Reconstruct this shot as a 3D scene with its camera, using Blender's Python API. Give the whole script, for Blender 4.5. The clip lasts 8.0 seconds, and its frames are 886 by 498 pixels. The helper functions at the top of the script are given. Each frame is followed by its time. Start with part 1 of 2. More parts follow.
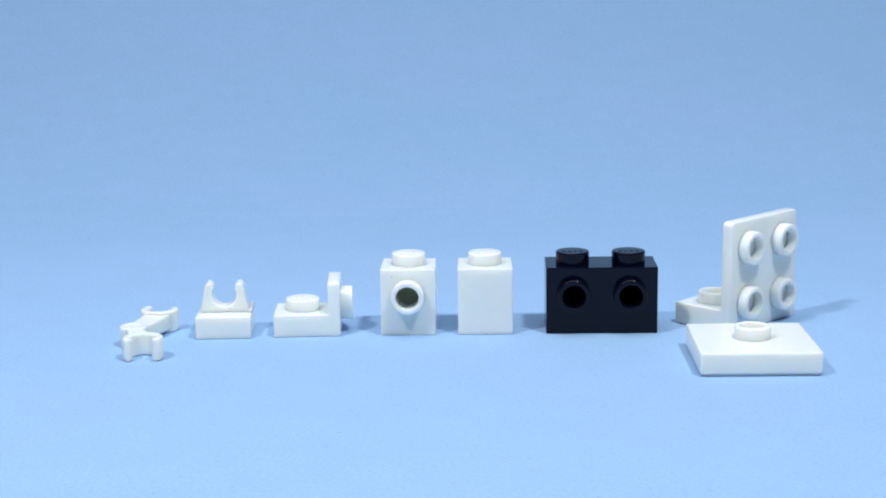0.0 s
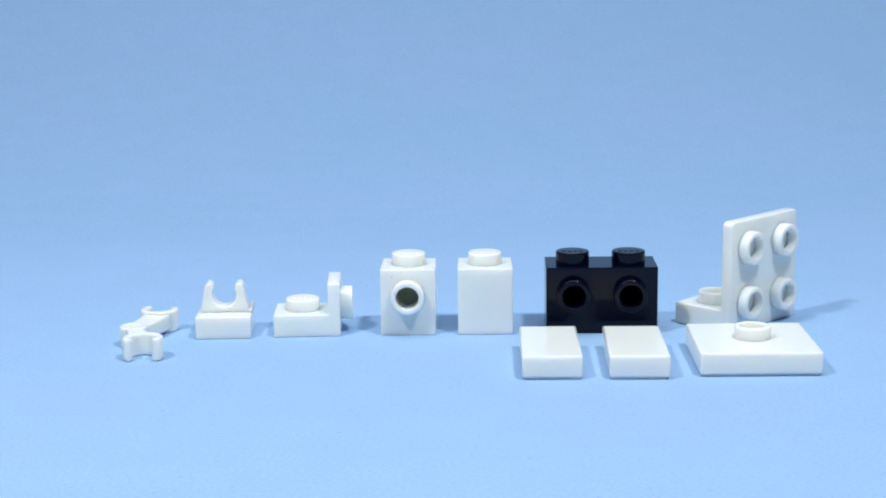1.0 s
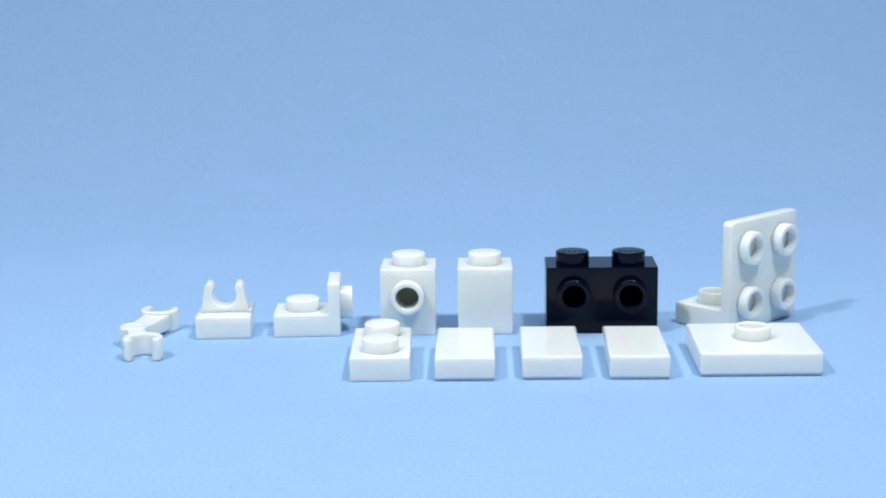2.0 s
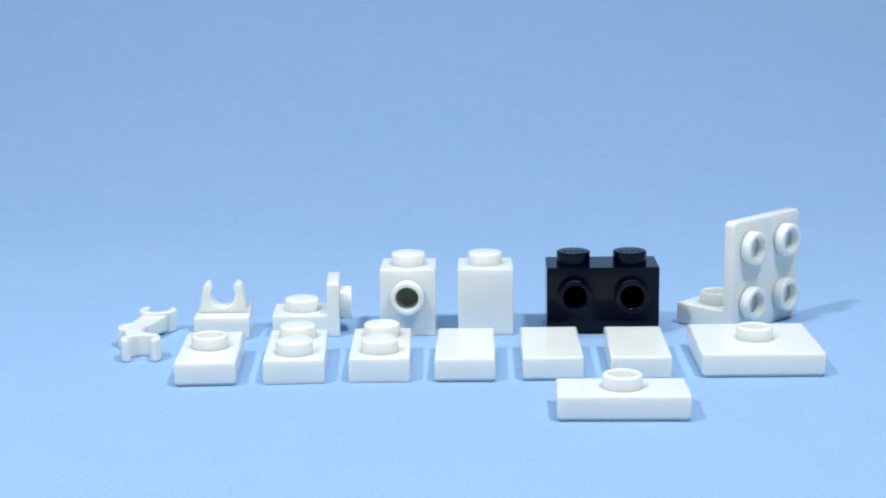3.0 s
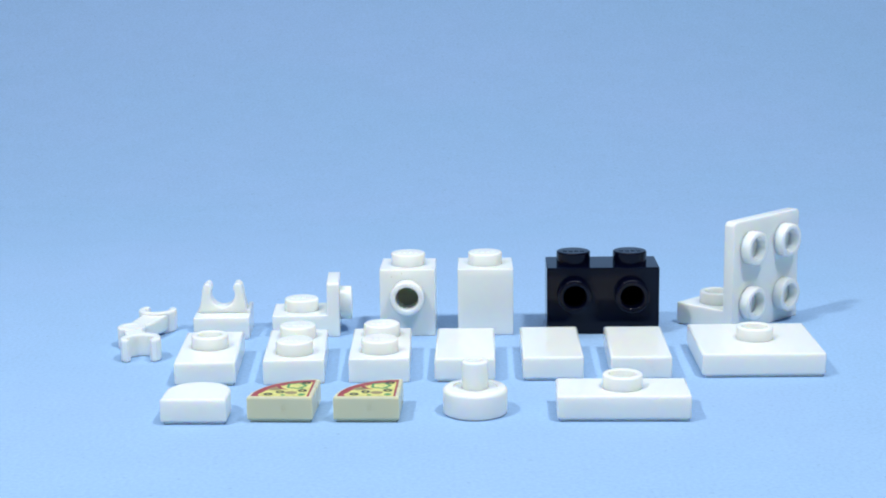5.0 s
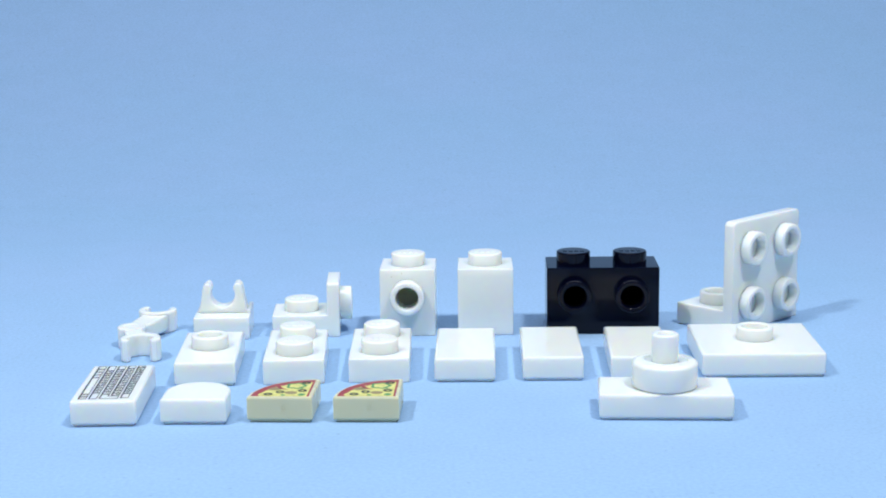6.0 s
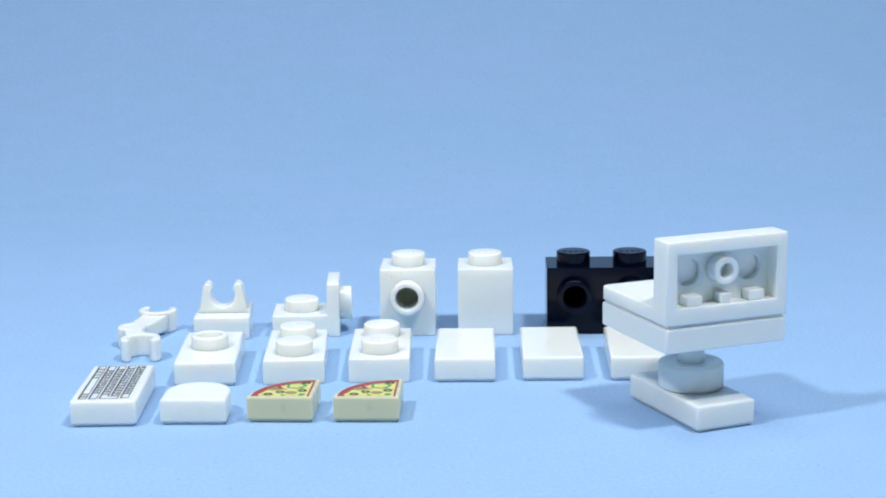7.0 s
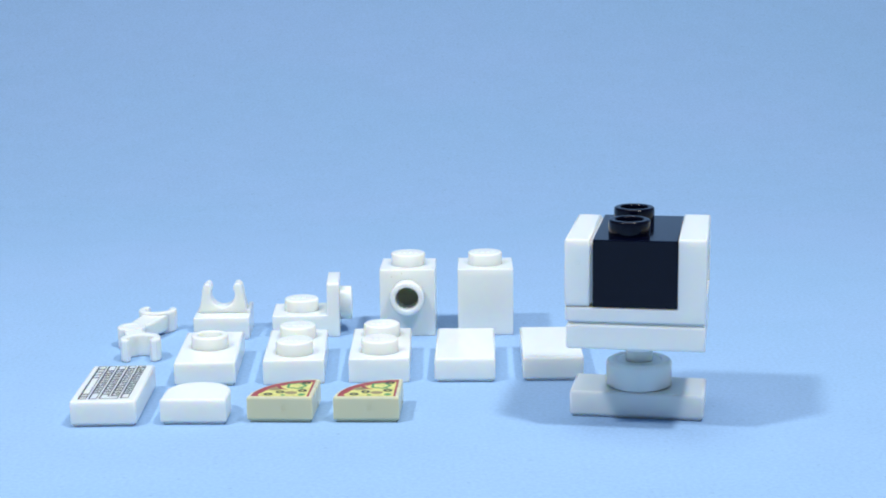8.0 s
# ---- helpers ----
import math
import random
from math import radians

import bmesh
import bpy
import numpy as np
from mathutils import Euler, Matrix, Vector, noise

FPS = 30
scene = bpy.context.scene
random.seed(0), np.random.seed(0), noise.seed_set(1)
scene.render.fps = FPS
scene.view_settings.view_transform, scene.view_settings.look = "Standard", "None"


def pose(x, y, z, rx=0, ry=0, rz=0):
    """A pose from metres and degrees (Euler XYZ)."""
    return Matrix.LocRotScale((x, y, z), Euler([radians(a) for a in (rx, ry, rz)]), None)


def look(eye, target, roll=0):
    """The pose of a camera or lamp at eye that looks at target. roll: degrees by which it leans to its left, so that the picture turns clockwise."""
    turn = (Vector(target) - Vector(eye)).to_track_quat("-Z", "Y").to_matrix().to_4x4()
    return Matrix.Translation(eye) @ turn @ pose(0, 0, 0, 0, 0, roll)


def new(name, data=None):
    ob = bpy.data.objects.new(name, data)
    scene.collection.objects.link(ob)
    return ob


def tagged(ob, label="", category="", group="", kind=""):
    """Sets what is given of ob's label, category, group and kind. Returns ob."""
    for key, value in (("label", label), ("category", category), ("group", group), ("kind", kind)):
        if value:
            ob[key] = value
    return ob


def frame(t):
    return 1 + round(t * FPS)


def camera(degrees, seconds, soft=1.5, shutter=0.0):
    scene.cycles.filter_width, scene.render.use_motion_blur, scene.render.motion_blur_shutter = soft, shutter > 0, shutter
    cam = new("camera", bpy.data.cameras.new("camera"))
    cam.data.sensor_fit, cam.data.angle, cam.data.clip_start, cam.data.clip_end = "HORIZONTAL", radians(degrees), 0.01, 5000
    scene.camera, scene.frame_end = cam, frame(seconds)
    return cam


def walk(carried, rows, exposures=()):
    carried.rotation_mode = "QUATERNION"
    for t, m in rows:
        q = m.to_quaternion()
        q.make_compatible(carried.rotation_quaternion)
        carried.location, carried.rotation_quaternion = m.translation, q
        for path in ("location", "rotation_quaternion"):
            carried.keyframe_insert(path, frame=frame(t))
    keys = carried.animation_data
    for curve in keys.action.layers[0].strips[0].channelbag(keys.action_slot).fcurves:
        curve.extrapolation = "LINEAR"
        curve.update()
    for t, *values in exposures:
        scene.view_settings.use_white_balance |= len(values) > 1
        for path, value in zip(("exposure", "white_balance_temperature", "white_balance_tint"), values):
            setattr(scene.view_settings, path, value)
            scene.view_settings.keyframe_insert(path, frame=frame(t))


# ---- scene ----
MM = 0.001
cam = camera(29.34, 8.0, soft=1.9)
EYE = (0.0, 0.0, 0.06043)
PITCH, ROLL = 11.663, -0.719


def cam_pose(back):
    """The camera on its stand, slid back along its line of sight by so many millimetres."""
    d = Vector((0, math.cos(radians(PITCH)), -math.sin(radians(PITCH))))
    eye = Vector(EYE) - d * back * MM
    return look(eye, eye + d, ROLL)


walk(cam, [(0.0, cam_pose(1.6)), (2.9333, cam_pose(1.6)), (2.9667, cam_pose(0)), (8.0, cam_pose(0))])

# ---- light: two small studio lamps and a soft fill added unseen overhead ----
world = bpy.data.worlds.new("world")
world.use_nodes = True
world.node_tree.nodes["Background"].inputs[0].default_value = (0.8, 0.9, 1.0, 1)
world.node_tree.nodes["Background"].inputs[1].default_value = 0.1
scene.world = world
scene.view_settings.exposure = 0.0


def lamp(name, eye, target, power, radius, colour):
    """A round studio lamp."""
    data = bpy.data.lights.new(name, "AREA")
    data.shape, data.size, data.energy, data.color = "DISK", radius * 2, power, colour
    ob = new(name, data)
    ob.matrix_world = look(eye, target)
    return ob


lamp("studio_lamp", (0.145, 0.060, 0.420), (-0.02, 0.23, 0.0), 1.26, 0.026, (1.0, 0.99, 0.97))
lamp("studio_lamp", (-0.175, 0.075, 0.320), (0.0, 0.22, 0.0), 0.75, 0.018, (1.0, 0.99, 0.97))
# unseen soft fill, added overhead to lift the shadows and the backdrop's middle
fill_light = bpy.data.lights.new("unseen_fill", "AREA")
fill_light.shape, fill_light.size, fill_light.energy, fill_light.color = "SQUARE", 0.3, 1.4, (0.98, 1.0, 1.0)
new("unseen_fill", fill_light).matrix_world = pose(-0.03, 0.26, 0.69)


# ---- materials ----
def material(name):
    m = bpy.data.materials.new(name)
    m.use_nodes = True
    return m, m.node_tree, m.node_tree.nodes["Principled BSDF"]


def link(tree, a, b):
    tree.links.new(a, b)


def noise_node(tree, scale, detail=3.0, rough=0.5):
    co = tree.nodes.new("ShaderNodeTexCoord")
    n = tree.nodes.new("ShaderNodeTexNoise")
    n.inputs["Scale"].default_value, n.inputs["Detail"].default_value, n.inputs["Roughness"].default_value = scale, detail, rough
    link(tree, co.outputs["Object"], n.inputs["Vector"])
    return n


def ramp(tree, source, low, high, a=0.3, b=0.7):
    r = tree.nodes.new("ShaderNodeValToRGB")
    r.color_ramp.elements[0].position, r.color_ramp.elements[1].position = a, b
    r.color_ramp.elements[0].color, r.color_ramp.elements[1].color = (*low, 1), (*high, 1)
    link(tree, source, r.inputs["Fac"])
    return r


def scalar(v):
    return (v, v, v)


def plastic(name, low, high, rough, sss):
    """Moulded plastic: faint cloudiness in the colour, fine scuffs in the gloss."""
    m, tree, p = material(name)
    cloud = ramp(tree, noise_node(tree, 45, 1).outputs["Fac"], low, high)
    link(tree, cloud.outputs["Color"], p.inputs["Base Color"])
    gloss = ramp(tree, noise_node(tree, 120, 2, 0.5).outputs["Fac"], scalar(rough * 0.94), scalar(rough * 1.06))
    link(tree, gloss.outputs["Color"], p.inputs["Roughness"])
    p.inputs["IOR"].default_value = 1.53
    if sss:
        p.inputs["Subsurface Weight"].default_value = sss
        p.inputs["Subsurface Radius"].default_value = (1.0, 0.76, 0.5)
        p.inputs["Subsurface Scale"].default_value = 0.002
    return m


WHITE = plastic("white_plastic", (0.815, 0.86, 0.843), (0.828, 0.872, 0.855), 0.14, 0.75)
BLACK = plastic("black_plastic", (0.0007, 0.0014, 0.0085), (0.0011, 0.0020, 0.0105), 0.12, 0.0)
BLACK.node_tree.nodes["Principled BSDF"].inputs["Specular IOR Level"].default_value = 0.2
TAN = plastic("tan_plastic", (0.66, 0.645, 0.43), (0.69, 0.675, 0.46), 0.28, 0.4)


def ink(name, colour):
    m, tree, p = material(name)
    c = ramp(tree, noise_node(tree, 1500, 2).outputs["Fac"], tuple(v * 0.85 for v in colour), tuple(min(1, v * 1.12) for v in colour))
    link(tree, c.outputs["Color"], p.inputs["Base Color"])
    p.inputs["Roughness"].default_value = 0.35
    return m


RED, YELLOW, GREEN = ink("red_ink", (0.33, 0.048, 0.042)), ink("yellow_ink", (0.66, 0.65, 0.20)), ink("green_ink", (0.07, 0.29, 0.09))
OLIVE, BROWN, GREY = ink("olive_ink", (0.03, 0.04, 0.015)), ink("brown_ink", (0.30, 0.24, 0.10)), ink("grey_ink", (0.011, 0.011, 0.02))


def paper():
    m, tree, p = material("blue_paper")
    blotch = ramp(tree, noise_node(tree, 14, 4, 0.6).outputs["Fac"], (0.278, 0.468, 0.734), (0.294, 0.470, 0.750), 0.35, 0.65)
    fibre = ramp(tree, noise_node(tree, 1900, 4, 0.6).outputs["Fac"], scalar(0.925), scalar(1.05), 0.35, 0.65)
    mottle = ramp(tree, noise_node(tree, 130, 3, 0.6).outputs["Fac"], scalar(0.986), scalar(1.012), 0.35, 0.65)
    fleck = ramp(tree, noise_node(tree, 1000, 2, 0.5).outputs["Fac"], scalar(1.0), scalar(0.86), 0.66, 0.76)
    colour = blotch.outputs["Color"]
    for layer in (fibre, mottle, fleck):
        mix = tree.nodes.new("ShaderNodeMix")
        mix.data_type, mix.blend_type = "RGBA", "MULTIPLY"
        mix.inputs["Factor"].default_value = 1.0
        link(tree, colour, mix.inputs["A"])
        link(tree, layer.outputs["Color"], mix.inputs["B"])
        colour = mix.outputs["Result"]
    link(tree, colour, p.inputs["Base Color"])
    p.inputs["Roughness"].default_value = 0.75
    p.inputs["Specular IOR Level"].default_value = 0.3
    b = tree.nodes.new("ShaderNodeBump")
    b.inputs["Strength"].default_value, b.inputs["Distance"].default_value = 0.3, 0.0001
    link(tree, noise_node(tree, 1500, 4, 0.65).outputs["Fac"], b.inputs["Height"])
    link(tree, b.outputs["Normal"], p.inputs["Normal"])
    return m


def fabric(name, low, high):
    m, tree, p = material(name)
    c = ramp(tree, noise_node(tree, 25, 3).outputs["Fac"], scalar(low), scalar(high))
    link(tree, c.outputs["Color"], p.inputs["Base Color"])
    p.inputs["Roughness"].default_value = 0.9
    return m


PAPER, FABRIC, DARK_FABRIC = paper(), fabric("white_fabric", 0.74, 0.80), fabric("grey_fabric", 0.25, 0.31)


# ---- mesh helpers (all measures in millimetres) ----
def crease(bm, degrees=20):
    bm.normal_update()
    for f in bm.faces:
        f.smooth = True
    for e in bm.edges:
        e.smooth = len(e.link_faces) == 2 and e.calc_face_angle(0) < radians(degrees)


def mesh_of(name, bm):
    crease(bm)
    me = bpy.data.meshes.new(name)
    bm.to_mesh(me)
    bm.free()
    me.transform(Matrix.Scale(MM, 4))
    return me


def part(name, bm, mat, parent, label=""):
    """Links a bmesh as one mesh object under a thing or under a part."""
    me = mesh_of(name, bm)
    me.materials.append(mat)
    ob = new(name, me)
    ob.parent = parent
    return tagged(ob, label)


def thing(name, label, category, group=""):
    return tagged(new(name), label, category, group)


def box(x0, x1, y0, y1, z0, z1, bevel=0.0, segments=2):
    bm = bmesh.new()
    bmesh.ops.create_cube(bm, size=1, matrix=Matrix.LocRotScale(((x0 + x1) / 2, (y0 + y1) / 2, (z0 + z1) / 2), None, (x1 - x0, y1 - y0, z1 - z0)))
    if bevel:
        bmesh.ops.bevel(bm, geom=bm.edges[:], offset=bevel, segments=segments, profile=0.5, affect="EDGES")
    return bm


def lathe(profile, n=48, m=None):
    """Turns a closed profile of (radius, height) round the z axis; points of radius 0 close the ends."""
    bm = bmesh.new()
    rings = []
    for r, z in profile:
        if r < 1e-6:
            rings.append([bm.verts.new((0, 0, z))])
        else:
            rings.append([bm.verts.new((r * math.cos(2 * math.pi * i / n), r * math.sin(2 * math.pi * i / n), z)) for i in range(n)])
    pairs = list(zip(rings, rings[1:]))
    if len(rings[0]) > 1:
        pairs.append((rings[-1], rings[0]))
    for a, b in pairs:
        for i in range(n):
            j = (i + 1) % n
            if len(a) == 1:
                bm.faces.new((a[0], b[j], b[i])) if len(b) > 1 else None
            elif len(b) == 1:
                bm.faces.new((a[i], a[j], b[0]))
            else:
                bm.faces.new((a[i], a[j], b[j], b[i]))
    bmesh.ops.recalc_face_normals(bm, faces=bm.faces[:])
    if m:
        bm.transform(m)
    return bm


def prism(outline, z0, z1, bevel=0.0, m=None):
    """A flat outline raised from z0 to z1, with rounded rims."""
    bm = bmesh.new()
    low = [bm.verts.new((x, y, z0)) for x, y in outline]
    face = bm.faces.new(low)
    top = bmesh.ops.extrude_face_region(bm, geom=[face])
    bmesh.ops.translate(bm, verts=[v for v in top["geom"] if isinstance(v, bmesh.types.BMVert)], vec=(0, 0, z1 - z0))
    bmesh.ops.recalc_face_normals(bm, faces=bm.faces[:])
    if bevel:
        rims = [e for e in bm.edges if abs(e.verts[0].co.z - e.verts[1].co.z) < 1e-6]
        bmesh.ops.bevel(bm, geom=rims, offset=bevel, segments=2, profile=0.5, affect="EDGES")
    if m:
        bm.transform(m)
    return bm


def joined(*meshes):
    bm = bmesh.new()
    for b in meshes:
        me = bpy.data.meshes.new("piece")
        b.to_mesh(me)
        b.free()
        bm.from_mesh(me)
        bpy.data.meshes.remove(me)
    return bm


def angle_piece(outline, half, bevel, corner, m=None):
    """An L-shaped outline drawn out to both sides, the two outer corners of its tall leg rounded."""
    bm = prism(outline, -half, half)
    top = max(y for x, y in outline)
    if corner:
        ends = [e for e in bm.edges if abs(e.verts[0].co.z - e.verts[1].co.z) < 1e-6 and all(abs(v.co.y - top) < 1e-6 for v in e.verts)]
        bmesh.ops.bevel(bm, geom=ends, offset=corner, segments=5, profile=0.5, affect="EDGES")
    hard = [e for e in bm.edges if e.calc_face_angle(0) > radians(40)]
    bmesh.ops.bevel(bm, geom=hard, offset=bevel, segments=2, profile=0.5, affect="EDGES")
    bm.transform(m or Matrix())
    return bm


def carved(base, cutters, how="DIFFERENCE"):
    """The solid base less each of the cutters, or fused with them."""
    def temporary(bm):
        me = bpy.data.meshes.new("temporary")
        bm.to_mesh(me)
        bm.free()
        return new("temporary", me)
    ob = temporary(base)
    tools = [temporary(c) for c in cutters]
    for t in tools:
        mod = ob.modifiers.new("cut", "BOOLEAN")
        mod.operation, mod.solver, mod.object = how, "EXACT", t
    me = bpy.data.meshes.new_from_object(ob.evaluated_get(bpy.context.evaluated_depsgraph_get()))
    bm = bmesh.new()
    bm.from_mesh(me)
    for o in (ob, *tools):
        data = o.data
        bpy.data.objects.remove(o)
        bpy.data.meshes.remove(data)
    bpy.data.meshes.remove(me)
    return bm


def arc(cx, cy, r, a0, a1, n):
    return [(cx + r * math.cos(radians(a0 + (a1 - a0) * i / n)), cy + r * math.sin(radians(a0 + (a1 - a0) * i / n))) for i in range(n + 1)]


FRONT = pose(0, 0, 0, 90)      # turns +z to -y
SIDE = pose(0, 0, 0, 0, 90)    # turns +z to +x


def at(x, y, z):
    return Matrix.Translation((x, y, z))


def lip(r, z, k, a0, a1, n=5):
    """Points of a rounded rim of radius k about (r, z), in (radius, height)."""
    return [(r + k * math.cos(radians(a0 + (a1 - a0) * i / n)), z + k * math.sin(radians(a0 + (a1 - a0) * i / n))) for i in range(n + 1)]


def solid_stud(name, m, mat, parent):
    """A knob, with the faint raised emblem on it as four plain blocks."""
    knob = lathe([(0, -0.2), (2.4, -0.2)] + lip(2.17, 1.47, 0.23, 0, 90) + [(1.9, 1.7), (0, 1.7)])
    blocks = [box(x - 0.27, x + 0.27, -0.62 + lean, 0.62 + lean, 1.5, 1.76) for x, lean in ((-1.2, 0.05), (-0.4, -0.06), (0.4, 0.06), (1.2, -0.05))]
    bm = carved(knob, blocks, "UNION")
    bm.transform(m)
    return part(name, bm, mat, parent)


def hollow_stud(m, outer=2.4, inner=1.6, depth=1.7, floor=-0.2):
    """A ring knob with rounded lips."""
    bm = lathe([(inner, floor), (outer, floor)] + lip(outer - 0.28, depth - 0.28, 0.28, 0, 90, 6) + lip(inner + 0.18, depth - 0.18, 0.18, 90, 180, 5))
    bm.transform(m)
    return bm


def pipe(m, r, z0, z1):
    return lathe([(0, z0), (r, z0), (r, z1), (0, z1)], 32, m)


def marked(body, x, y, z):
    """A body with the little worn mark of the mould sunk into its front face."""
    ring = lathe([(0.17, -0.05), (0.3, -0.05), (0.3, 0.2), (0.17, 0.2)], 16, at(x, y, z) @ FRONT)
    tail = box(x + 0.14, x + 0.3, y - 0.2, y + 0.05, z - 0.42, z - 0.12)
    return carved(body, [ring, tail])


W1, W2 = 7.8, 15.8


def plate_body(w, d, grooved=True, recess=2.0, wall=1.35):
    """A plate 3.2 high, open below; a grooved one stands on a narrower foot."""
    hx, hy = w / 2, d / 2
    z0 = 0.28 if grooved else 0.0
    base = box(-hx, hx, -hy, hy, z0, 3.2, 0.28 if grooved else 0.16)
    cut = [box(-hx + wall, hx - wall, -hy + wall, hy - wall, -1, recess)]
    if grooved:
        base = carved(base, [box(-hx + 0.34, hx - 0.34, -hy + 0.34, hy - 0.34, 0, 0.6)], "UNION")
    return carved(base, cut)


# ---- setting ----
def sheet_strip(name, profile, x0, x1, mat, label, category):
    bm = bmesh.new()
    def run(x, drop):
        return [bm.verts.new((x, y + drop * 0.7 * (z > 50), z - drop)) for y, z in profile]
    tl, tr, bl, br = run(x0, 0), run(x1, 0), run(x0, 0.6), run(x1, 0.6)
    for i in range(len(profile) - 1):
        bm.faces.new((tl[i], tr[i], tr[i + 1], tl[i + 1]))
        bm.faces.new((bl[i], bl[i + 1], br[i + 1], br[i]))
        bm.faces.new((tl[i], tl[i + 1], bl[i + 1], bl[i]))
        bm.faces.new((tr[i], br[i], br[i + 1], tr[i + 1]))
    bm.faces.new((tl[0], bl[0], br[0], tr[0]))
    bm.faces.new((tl[-1], tr[-1], br[-1], bl[-1]))
    me = mesh_of(name, bm)
    me.materials.append(mat)
    return tagged(new(name, me), label, category, kind="structure")


sweep = [(-380, 0), (0, 0), (200, 0), (280, 0), (310, 0)] + [(310 + y, z + 420) for y, z in arc(0, 0, 420, -90, 0, 60)] + [(730, 690)]
sheet_strip("backdrop", sweep, -440, 440, PAPER, "matt light blue paper sweep curving up behind the bricks", "backdrop")


# Walls and top are added out of view to shape the bounced light.
def unseen_wall(name, mat, colour, *b):
    me = mesh_of(name, box(*b))
    me.materials.append(mat)
    return tagged(new(name, me), f"plain {colour} fabric added out of view round the paper sweep", "wall", kind="structure")


# added grey sides hold bounce down; the added white top returns it
unseen_wall("unseen_wall_west", DARK_FABRIC, "grey", -452, -442, -390, 745, -2, 700)
unseen_wall("unseen_wall_east", DARK_FABRIC, "grey", 442, 452, -390, 745, -2, 700)
unseen_wall("unseen_wall_south", DARK_FABRIC, "grey", -442, 442, -390, -380, 1, 700)
unseen_wall("unseen_wall_north", DARK_FABRIC, "grey", -442, 442, 735, 745, -2, 700)
unseen_wall("unseen_ceiling", FABRIC, "white", -452, 452, -390, 745, 701, 709)


# ---- the bricks ----
LINE = "toy bricks laid out in rows"


def plain_brick():
    t = thing("toy_brick", "glossy white one-stud toy brick standing on blue paper", "toy brick", LINE)
    part("body", carved(box(-3.9, 3.9, -3.9, 3.9, 0, 9.6, 0.13), [box(-2.4, 2.4, -2.4, 2.4, -1, 8.1)]), WHITE, t)
    solid_stud("stud", at(0, 0, 9.6), WHITE, t)
    return t


def side_stud_brick(w, xs, mat, label, cavity):
    """A brick whose front carries hollow studs that open into its inside."""
    t = thing("toy_brick", label, "toy brick", LINE)
    h = w / 2
    holes = [pipe(at(x, -3.9, 5.75) @ FRONT, 1.6, -6.2, 1.0) for x in xs]
    part("body", carved(box(-h, h, -3.9, 3.9, 0, 9.6, 0.13), [box(-h + 1.5, h - 1.5, cavity, 2.4, -1, 8.1)] + holes), mat, t)
    for x in xs:
        solid_stud("stud", at(x, 0, 9.6), mat, t)
        part("side_stud", hollow_stud(at(x, -3.9, 5.75) @ FRONT, 2.4, 1.62, 1.75, -0.05), mat, t)
    return t


def clip_plate():
    t = thing("clip_plate", "white one-stud plate with an upright U-shaped clip", "toy brick", LINE)
    part("body", plate_body(W1, W1, False), WHITE, t)
    right = [(3.55, 0), (3.3, 0.9), (3.08, 2.0), (2.88, 3.3), (2.72, 3.9), (2.45, 4.22), (2.12, 4.32), (1.8, 4.22), (1.6, 3.95), (1.52, 3.45)]
    cup = arc(0, 2.62, 1.74, 22, -202, 16)
    left = [(-x, z) for x, z in reversed(right)]
    outline = right + cup + left
    part("clip", prism(outline, -1.35, 1.35, 0.22, at(0, 0.35, 3.15) @ FRONT), WHITE, t)
    part("ridge", box(3.3, 3.9, -1.2, 3.9, 3.1, 3.65, 0.12), WHITE, t)
    return t


def small_bracket():
    t = thing("bracket", "white one-stud bracket with a sideways stud", "toy brick", LINE)
    ell_shape = [(-4.75, 0), (4.75, 0), (4.75, 7.8), (3.0, 7.8), (3.0, 3.2), (-4.75, 3.2)]
    part("body", carved(angle_piece(ell_shape, 3.9, 0.14, 0.4, FRONT), [box(-3.3, 2.0, -2.5, 2.5, -1, 2.0)]), WHITE, t)
    solid_stud("stud", at(-0.75, 0, 3.2), WHITE, t)
    solid_stud("side_stud", at(4.75, 0, 4.1) @ SIDE, WHITE, t)
    return t


def twin_clip():
    """Two C clips and a small hub, joined by short arms, lying on their sides."""
    t = thing("clip_connector", "small white connector with two open C-shaped clips", "toy brick", LINE)
    def c_clip(x, y, mouth, half=52):
        a0, a1 = mouth + half, mouth + 360 - half
        outer, inner = arc(0, 0, 2.72, a0 + 4, a1 - 4, 30), arc(0, 0, 1.65, a1, a0, 30)
        lip0 = [(2.35 * math.cos(radians(a1 + 7)), 2.35 * math.sin(radians(a1 + 7)))]
        lip1 = [(2.35 * math.cos(radians(a0 - 7)), 2.35 * math.sin(radians(a0 - 7)))]
        return prism(outer + lip0 + inner + lip1, 0.0, 3.15, 0.28, at(x, y, 0))
    def arm(x0, y0, x1, y1, wide):
        length, turn = math.hypot(x1 - x0, y1 - y0), math.atan2(y1 - y0, x1 - x0)
        bm = box(0, length, -wide / 2, wide / 2, 0.7, 2.75, 0.3)
        bm.transform(at(x0, y0, 0) @ Matrix.Rotation(turn, 4, "Z"))
        return bm
    part("clip", c_clip(1.3, -8.0, -88), WHITE, t)
    part("clip", c_clip(1.0, 8.2, 80, 58), WHITE, t)
    part("hub", lathe([(0, 0.15), (1.95, 0.15), (1.95, 2.85), (1.8, 3.0), (1.2, 3.0), (1.1, 2.93), (0, 2.93)], 32, at(-1.2, -0.8, -0.1)), WHITE, t)
    part("arm", arm(-1.0, -1.5, 0.6, -6.0, 2.6), WHITE, t)
    part("arm", prism([(-2.3, -0.6), (0.1, -1.4), (3.0, 6.6), (-0.9, 6.9)], 0.5, 2.75, 0.28), WHITE, t)
    return t


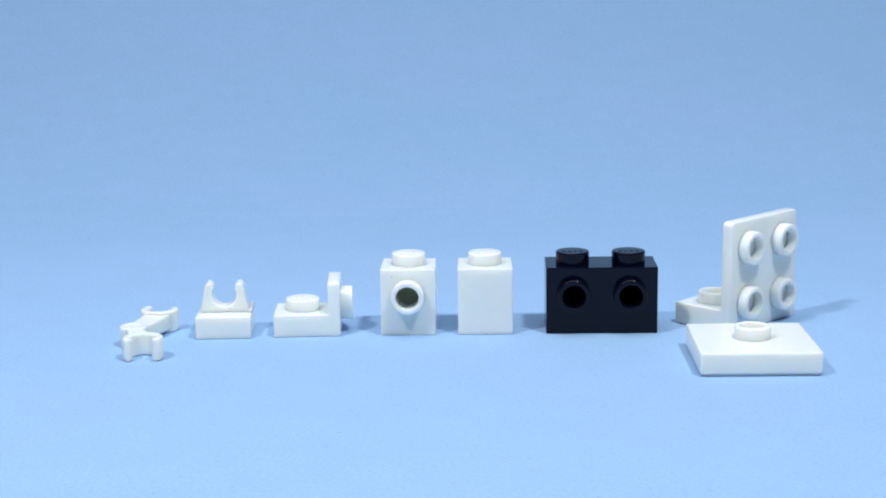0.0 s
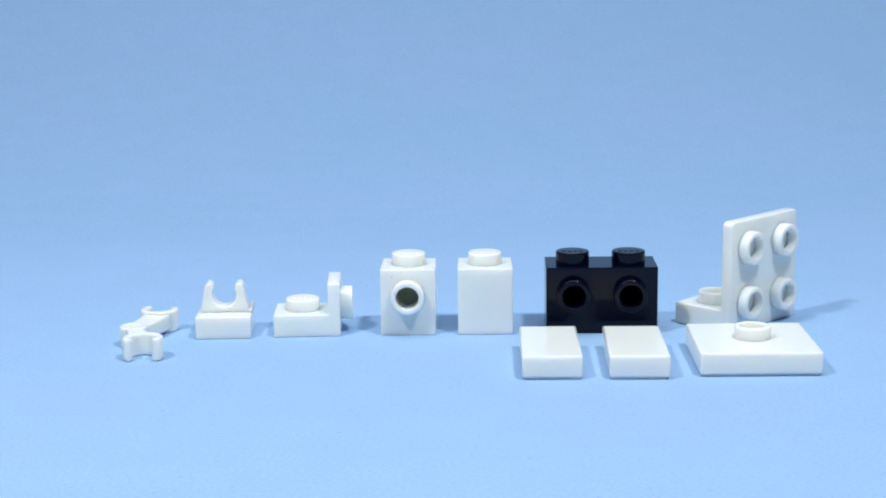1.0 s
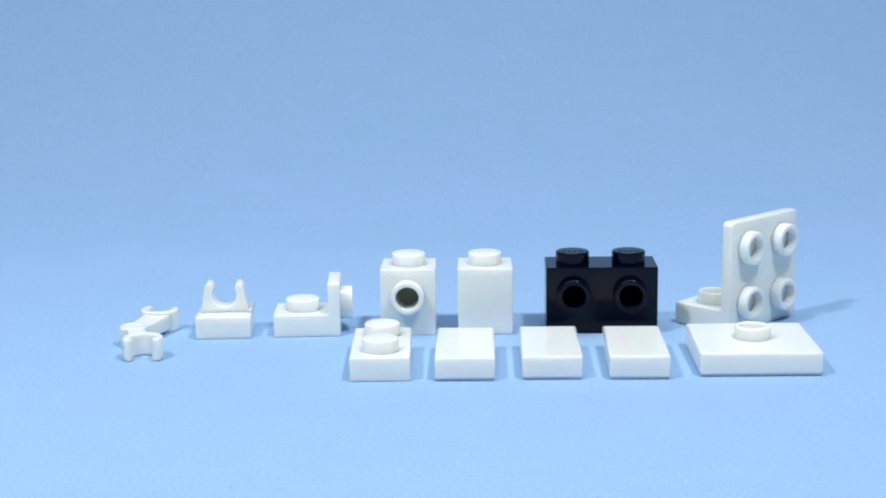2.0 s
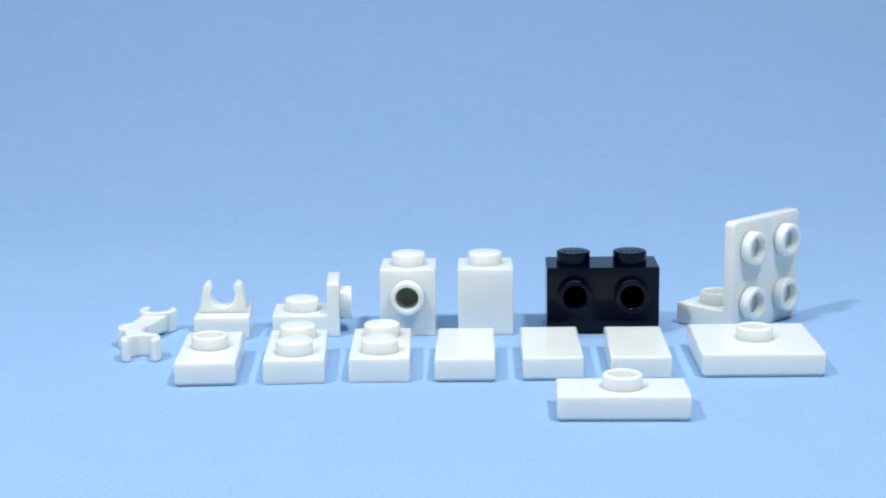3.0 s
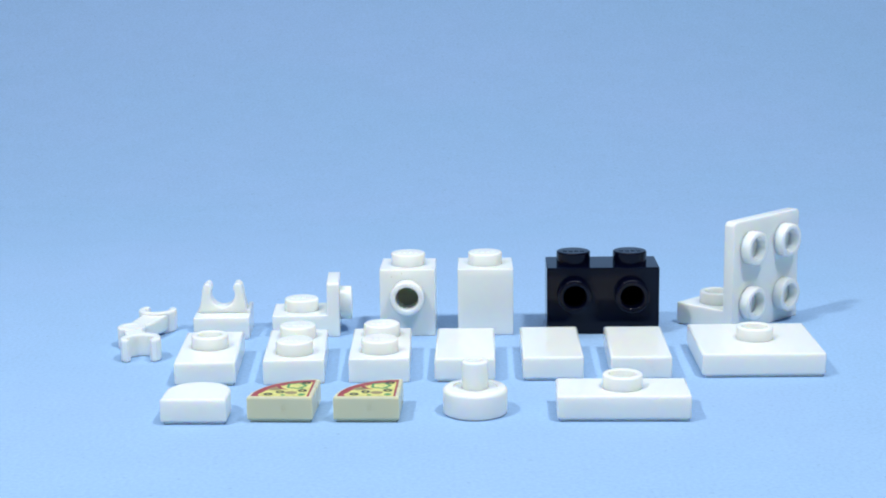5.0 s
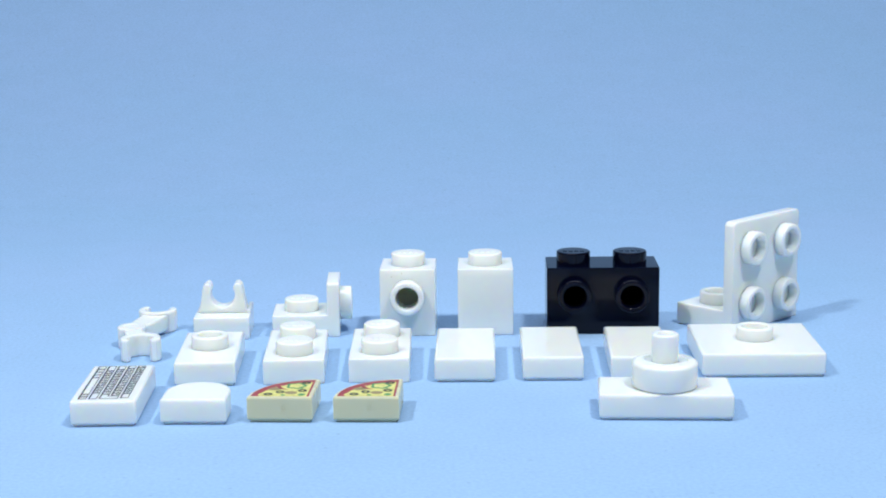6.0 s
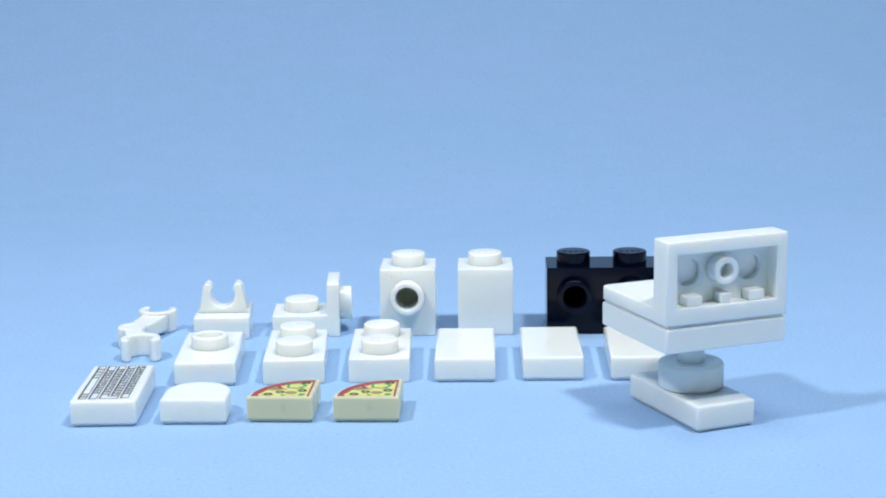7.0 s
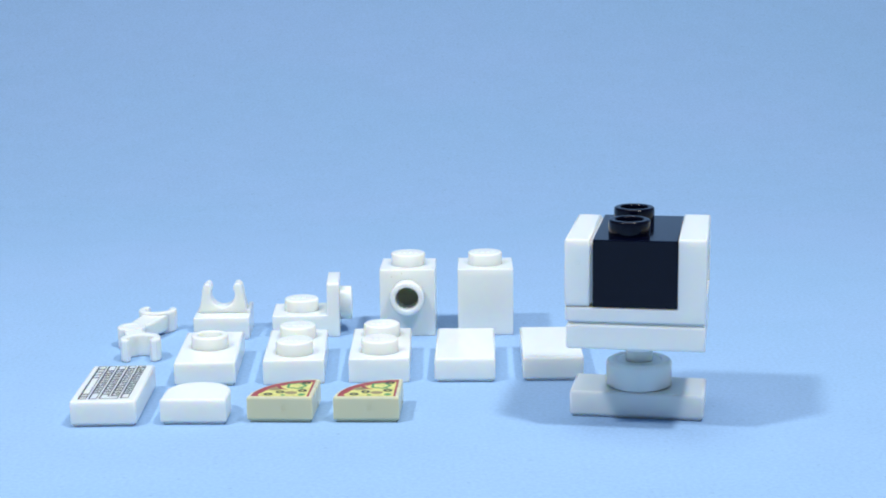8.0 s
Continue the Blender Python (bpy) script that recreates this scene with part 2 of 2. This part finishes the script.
def large_bracket():
    """Its upright, with four studs, faces -y; its foot runs to +y and is open below."""
    t = thing("bracket", "white bracket with four hollow studs and a two-stud foot", "toy brick", LINE)
    ell_shape = [(-1.7, 0), (8.1, 0), (8.1, 3.2), (0, 3.2), (0, 16.0), (-1.7, 16.0)]
    turned = Matrix(((0, 0, 1, 0), (1, 0, 0, 0), (0, 1, 0, 0), (0, 0, 0, 1)))
    inside = box(-7.9 + 1.35, 7.9 - 1.35, 0.3, 6.55, -1, 2.1)
    sockets = [pipe(at(x, 3.95, 0), 1.6, 1.0, 2.9) for x in (-4, 4)]
    part("body", carved(angle_piece(ell_shape, 7.9, 0.2, 0.8, turned), [inside] + sockets), WHITE, t)
    part("tube", hollow_stud(at(0, 4.1, 2.2) @ pose(0, 0, 0, 180), 1.62, 0.85, 2.0, -0.1), WHITE, t)
    for x, wide in ((-4.1, 1.0), (0, 0.7), (4.1, 1.0)):
        part("rib", box(x - wide, x + wide, 0.1, 1.5, 0.35, 2.2, 0.15), WHITE, t)
    for x in (-4, 4):
        part("stud", hollow_stud(at(x, 3.95, 3.2)), WHITE, t)
        for z in (4, 12):
            part("side_stud", hollow_stud(at(x, -1.7, z) @ FRONT, 2.4, 1.62, 1.55, -0.05), WHITE, t)
    return t


def large_jumper():
    t = thing("jumper_plate", "square white plate with one hollow centre stud", "toy brick", LINE)
    part("body", plate_body(W2, W2, True, 1.65, 1.5), WHITE, t)
    part("stud", hollow_stud(at(0, 0, 3.2)), WHITE, t)
    part("tube", lathe([(0, 1.8), (3.3, 1.8)] + lip(3.12, 0.43, 0.18, 0, -90, 4) + lip(2.6, 0.37, 0.12, -90, -180, 3) + [(2.48, 0.75), (0, 0.75)]), WHITE, t)
    return t


def tile(label, worn=False):
    t = thing("tile", label, "toy tile", "white tiles in the second row")
    body = plate_body(W1, W2, True)
    part("body", marked(body, 1.3, -7.9, 1.75) if worn else body, WHITE, t)
    return t


def stud_plate():
    t = thing("plate", "white two-stud plate lying lengthwise away from view", "toy plate", "white plates in the second row")
    part("body", plate_body(W1, W2, False), WHITE, t)
    for y in (-4, 4):
        solid_stud("stud", at(0, y, 3.2), WHITE, t)
    return t


def jumper(w, d, label):
    t = thing("jumper_plate", label, "toy plate", LINE)
    part("body", plate_body(w, d, True), WHITE, t)
    part("stud", hollow_stud(at(0, 0, 3.2)), WHITE, t)
    return t


def pin_tile():
    t = thing("round_tile", "round white tile with an upright hollow pin", "toy tile", LINE)
    part("body", lathe([(2.5, 0.0), (3.65, 0.0), (3.9, 0.2)] + lip(3.4, 2.7, 0.5, 0, 90, 6) + lip(2.75, 3.1, 0.1, 90, 180, 4) + [(2.63, 3.1), (0.9, 3.1), (0.9, 2.0), (2.5, 2.0)], 64), WHITE, t)
    part("pin", lathe([(0, 2.4), (1.6, 2.4)] + lip(1.32, 6.22, 0.28, 0, 90, 5) + lip(1.0, 6.4, 0.1, 90, 180, 3) + [(0.9, 6.0), (0, 6.0)], 40), WHITE, t)
    return t


def half_round_tile():
    t = thing("half_round_tile", "small white tile with a rounded back", "toy tile", LINE)
    def outline(inset):
        return [(-3.9 + inset, -3.9 + inset), (3.9 - inset, -3.9 + inset)] + arc(0, -0.2, 3.9 - inset, 0, 180, 28)
    part("body", carved(marked(prism(outline(0), 0.3, 3.2, 0.26), 1.0, -3.9, 1.8), [prism(outline(0.34), 0, 0.6)], "UNION"), WHITE, t)
    return t


def pizza_tile():
    t = thing("quarter_round_tile", "tan quarter-round tile printed with a pizza slice", "toy tile", "printed pizza tiles")
    def slice_(r, cx=3.9, cy=-3.9):
        return [(cx, cy)] + arc(cx, cy, r, 90, 180, 28)
    def outline(k):
        return [(3.9 - k, -3.9 + k), (3.9 - k, 3.9 - k)] + arc(3.9, -3.9, 7.8 - k, 93, 177, 24) + [(-3.9 + k, -3.9 + k)]
    part("body", carved(marked(prism(outline(0), 0.3, 3.2, 0.26), 0.4, -3.9, 1.85), [prism(outline(0.34), 0, 0.6)], "UNION"), TAN, t)
    z = 3.2
    slice_print = part("printed_slice", prism(slice_(6.9, 3.45, -3.6), z - 0.05, z + 0.012), RED, t, "printed pizza slice with a red rim")
    edge = []
    for i in range(61):
        a = 90 + 1.5 * i
        reach = 5.68 + 0.16 * math.sin(radians(a * 9)) + 0.1 * math.sin(radians(a * 17)) - 0.35 * math.exp(-((a - 128) / 4.0) ** 2)
        edge.append((3.2 + reach * math.cos(radians(a)), -3.6 + reach * math.sin(radians(a))))
    part("cheese", prism([(3.2, -3.6)] + edge, z - 0.05, z + 0.024), YELLOW, slice_print, "yellow printed cheese")
    def ring(x, y, r0, r1):
        return lathe([(r0, z), (r1, z), (r1, z + 0.036), (r0, z + 0.036)], 24, at(x, y, 0))
    for x, y in ((-1.5, -2.8), (-0.2, -1.85), (2.4, -1.25), (2.45, 2.0)):
        part("olive", ring(x, y, 0.2, 0.55), OLIVE, slice_print, "dark printed olive ring")
    def wavy(x, y, size, band):
        """A lobed ring, drawn as two outlines with a band between."""
        bm = bmesh.new()
        def row(k, top):
            return [bm.verts.new((x + k * (1 + 0.09 * math.cos(5 * q)) * math.cos(q), y + k * (1 + 0.09 * math.cos(5 * q)) * math.sin(q), top))
                    for q in (2 * math.pi * i / 60 for i in range(60))]
        rows = [row(size, z), row(size, z + 0.034), row(size - band, z + 0.034), row(size - band, z)]
        for lower, upper in zip(rows, rows[1:] + rows[:1]):
            for i in range(60):
                bm.faces.new((lower[i], lower[(i + 1) % 60], upper[(i + 1) % 60], upper[i]))
        bmesh.ops.recalc_face_normals(bm, faces=bm.faces[:])
        return bm
    part("pepper", wavy(1.4, 0.75, 1.2, 0.34), GREEN, slice_print, "green printed pepper ring")
    path = [(-0.95, 1.45), (-0.82, 0.6), (-0.45, -0.1), (0.0, -0.6), (0.6, -0.85)]
    width = (0.34, 0.24, 0.2, 0.17, 0.06)
    part("sauce_line", prism([(x - w, y - w * 0.6) for (x, y), w in zip(path, width)] + [(x + w, y + w * 0.6) for (x, y), w in reversed(list(zip(path, width)))], z, z + 0.03), RED, slice_print, "red printed line of sauce")
    for x, y, k in ((2.5, -2.9, 0.45), (0.3, -3.1, 0.28), (2.2, -0.3, 0.22)):
        part("herb", prism(arc(x, y, k, 0, 340, 12), z, z + 0.03), GREEN, slice_print, "green printed herb leaf")
    for x, y, k in ((-1.0, -0.6, 0.6), (1.15, -2.15, 0.6)):
        part("mushroom", prism([(x + k * 1.3 * math.cos(q), y + k * math.sin(q)) for q in (math.pi * i / 8 for i in range(16))], z, z + 0.03), BROWN, slice_print, "brown printed mushroom")
    return t


def keyboard_tile():
    """Lies lengthwise; its printed key rows run along y."""
    t = thing("keyboard_tile", "white tile printed with a grey computer keyboard", "toy tile", LINE)
    part("body", carved(plate_body(W1, W2, True), [box(-2.16, -2.06, -8.1, -7.85, 1.4, 2.0)]), WHITE, t)
    z, s = 3.2, 0.095
    def outline(x0, x1, y0, y1):
        w, c = 1.9 * s, 1.9 * s
        return [box(*b, z - 0.02, z + 0.015) for b in ((x0, x1, y0, y0 + c), (x0, x1, y1 - s, y1), (x0, x0 + w, y0 + c, y1 - s), (x1 - s, x1, y0 + c, y1 - s))]
    rng = random.Random(4)
    y0, y1, x = -6.9, 7.5, -3.12
    columns = [[0.9, 0.9, 6.4, 1.1, 1.1, 1.1, 1.3], [2.4] + [1.0] * 9 + [2.1], [0.0] + [1.0] * 10 + [1.6], [0.0] + [1.0] * 11 + [1.2], [1.9] + [1.0] * 11 + [1.0]]
    for column, (lengths, inset) in enumerate(zip(columns, (0.0, 0.0, 1.9, 1.25, 0.2))):
        fit, y = (y1 - y0 - inset) / sum(lengths), y0 + inset
        for n in lengths:
            if not n:
                continue
            key = part("key", joined(*outline(x + 0.02, x + 1.03, y + 0.03, y + n * fit - 0.06)), GREY, t)
            if n < 1.15 and column:
                cx, cy = x + 0.6 + rng.uniform(-0.12, 0.12), y + n * fit / 2
                part("legend", box(cx - 0.17, cx + 0.17, cy - rng.uniform(0.04, 0.14), cy + 0.08, z - 0.02, z + 0.015), GREY, key)
            y += n * fit
        x += 1.24
    # the L-shaped key that spans two rows
    left, mid, right = -3.12 + 2.5, -3.12 + 3.51, -3.12 + 4.75
    low, step, high = y0 + 0.03, y0 + 1.15, y0 + 1.82
    edges = ((left, right, low, low + 0.16), (right - s, right, low + 0.16, step), (mid, right - s, step - s, step),
             (mid - s, mid, step - s, high), (left, mid - s, high - s, high), (left, left + 0.16, low + 0.16, high - s))
    part("key", joined(*[box(*e, z - 0.02, z + 0.015) for e in edges]), GREY, t)
    return t


def dust(t, x, z, r):
    part("speck", pipe(at(x, -3.9, z) @ FRONT, r, -0.02, 0.01), BROWN, t, "tiny dark speck")


plain, studded = plain_brick(), side_stud_brick(W1, [0], WHITE, "white one-stud toy brick with a hollow side stud", -2.4)
dust(studded, -2.2, 8.55, 0.055)
dust(studded, -0.75, 9.05, 0.055)
black = side_stud_brick(W2, [-4, 4], BLACK, "glossy black two-stud toy brick with hollow side studs", -2.4)
clip, ell, twin, big = clip_plate(), small_bracket(), twin_clip(), large_bracket()
square = large_jumper()
tile_a, tile_b = tile("plain glossy white two-stud tile lying on blue paper"), tile("plain glossy white two-stud tile lying on blue paper")
tile_c = tile("plain white two-stud tile with a small mould mark", True)
plate_a, plate_b = stud_plate(), stud_plate()
jumper_far = jumper(W1, W2, "white two-stud plate with one hollow centre stud")
jumper_near = jumper(W2, W1, "wide white plate with one hollow centre stud")
pin = pin_tile()
pizza_a, pizza_b = pizza_tile(), pizza_tile()
half, keys = half_round_tile(), keyboard_tile()


def spot(x, y, turn, z=0.0):
    return pose(x * MM, y * MM, z * MM, 0, 0, turn)


for ob, place in ((plain, spot(5.98, 235.91, -1.06)), (studded, spot(-4.97, 236.08, -1.85)), (clip, spot(-31.43, 235.19, 0.99)),
                  (ell, spot(-19.57, 235.82, 1.75)), (twin, spot(-42.25, 229.3, 0))):
    ob.matrix_world = place


# ---- what moves ----
def hop(t0, m0, m1, steps, lift):
    """Rows that carry a thing from m0 at t0 to m1 within so many thirtieths of a second."""
    rows = [(t0, m0)]
    for i in range(1, steps):
        k = i / steps
        q = m0.to_quaternion().slerp(m1.to_quaternion(), k)
        p = m0.translation.lerp(m1.translation, k) + Vector((0, 0, lift * MM * math.sin(math.pi * k)))
        rows.append((t0 + i / 30, Matrix.LocRotScale(p, q, None)))
    return rows + [(t0 + steps / 30, m1)]


def ride(top, z, m=None):
    """A place in the stack: the centre and turn of its upper plate, a height, and the turn of the piece on it."""
    x, y, turn = top
    return spot(x, y, turn, z) @ (m or Matrix())


def motions():
    waiting = [spot(118 + 24 * (i % 4), 130 + 26 * (i // 4), 0) for i in range(12)]

    # the stack: base, upper plate, at four moments
    base = {6.4: (21.9, 192.1, -16.7), 6.8: (29.39, 194.7, -67.0), 7.3: (30.96, 238.8, -12.5), 7.8: (23.3, 195.6, -11.0)}
    top = {6.4: (21.9, 192.1, 19.7), 6.8: (29.39, 194.7, 21.8), 7.3: (31.1, 239.5, 78.3), 7.8: (23.1, 193.7, 79.6)}
    times = (6.4, 6.8, 7.3, 7.8)
    flip = pose(0, 0, 3.2 * MM, 180)
    wall_down = at(0, -7.9 * MM, 0) @ Matrix(((-1, 0, 0, 0), (0, 0, 1, 0), (0, 1, 0, 0), (0, 0, 0, 1)))
    brick_lying = at(0, -4.7 * MM, 0) @ pose(0, 0, 0, -90)
    tile_up = at(0, 4.9 * MM, 0) @ Matrix(((0, 1, 0, 0), (0, 0, 1, 0), (1, 0, 0, 0), (0, 0, 0, 1)))
    heights = {6.4: 9.6, 6.8: 9.75, 7.3: 9.4, 7.8: 9.95}

    def stacked(ob, rest, joins, places, lift=9):
        """Rests, then joins the stack and goes with it from then on. places: time to pose."""
        rows, last = list(rest), rest[-1][1]
        for t in [t for t in times if t >= joins]:
            angle = last.to_quaternion().rotation_difference(places[t].to_quaternion()).angle
            steps = max(1, math.ceil(min(angle, 2 * math.pi - angle) / radians(85)))
            rows += hop(t - steps / 30, last, places[t], steps, lift if t == joins else 0)
            last = places[t]
        walk(ob, rows + [(8.0, last)] if rows[-1][0] < 8.0 else rows)

    def arrive(i, t, place):
        """Waits beside the set, then is set down at t."""
        rows = [(0.0, waiting[i])]
        return rows + [(t - 1 / 30, waiting[i]), (t, place)]

    # pieces that are set down and stay
    for i, (ob, t, place) in enumerate(((tile_b, 0.5667, spot(14.06, 216.2, -1.22)), (tile_a, 1.0667, spot(2.82, 216.06, -1.53)),
                                        (plate_a, 1.5667, spot(-8.34, 216.48, -0.07)), (plate_b, 2.0333, spot(-19.48, 216.19, 1.55)),
                                        (jumper_far, 2.5, spot(-30.8, 215.61, 1.88)), (pizza_b, 3.9667, spot(-9.13, 195.56, -2.62)),
                                        (pizza_a, 4.4667, spot(-19.32, 195.95, -3.46)), (half, 4.9333, spot(-29.58, 195.48, -2.05)),
                                        (keys, 5.4, spot(-40.4, 199.09, 0.86)))):
        walk(ob, arrive(i, t, place) + [(8.0, place)])

    # the base plate and the pin tile
    near, beside = spot(21.22, 194.58, -2.19), spot(26.31, 194.84, -3.52)
    rows = arrive(9, 2.9667, near) + [(5.8333, near), (5.8667, beside)]
    stacked(jumper_near, rows, 6.4, {t: spot(*base[t]) for t in times}, 0)
    alone, seated = spot(3.65, 195.5, 0), spot(26.31, 194.84, -3.52, 3.2)
    rows = arrive(10, 3.4667, alone) + [(5.8333, alone), (5.8667, seated)]
    stacked(pin, rows, 6.4, {t: spot(*base[t], 3.2) for t in times}, 0)

    # the pieces from the first row that join the stack
    lying = spot(41.01, 216.57, -0.77)
    stacked(square, [(0.0, lying)], 6.4, {t: ride(top[t], heights[t], flip) for t in times})
    stand = spot(44.95, 237.2, 44.0)
    stacked(big, [(0.0, stand)], 6.8, {t: ride(top[t], heights[t] + 4.9, wall_down) for t in times})
    stacked(black, [(0.0, spot(22.54, 235.72, -1.54))], 7.3, {t: ride(top[t], heights[t] + 8.87, brick_lying) for t in times})
    tile_place = spot(25.37, 215.81, -1.82)
    stacked(tile_c, arrive(11, 0.1667, tile_place), 7.8, {t: ride(top[t], heights[t] + 8.87, tile_up) for t in times})


motions()
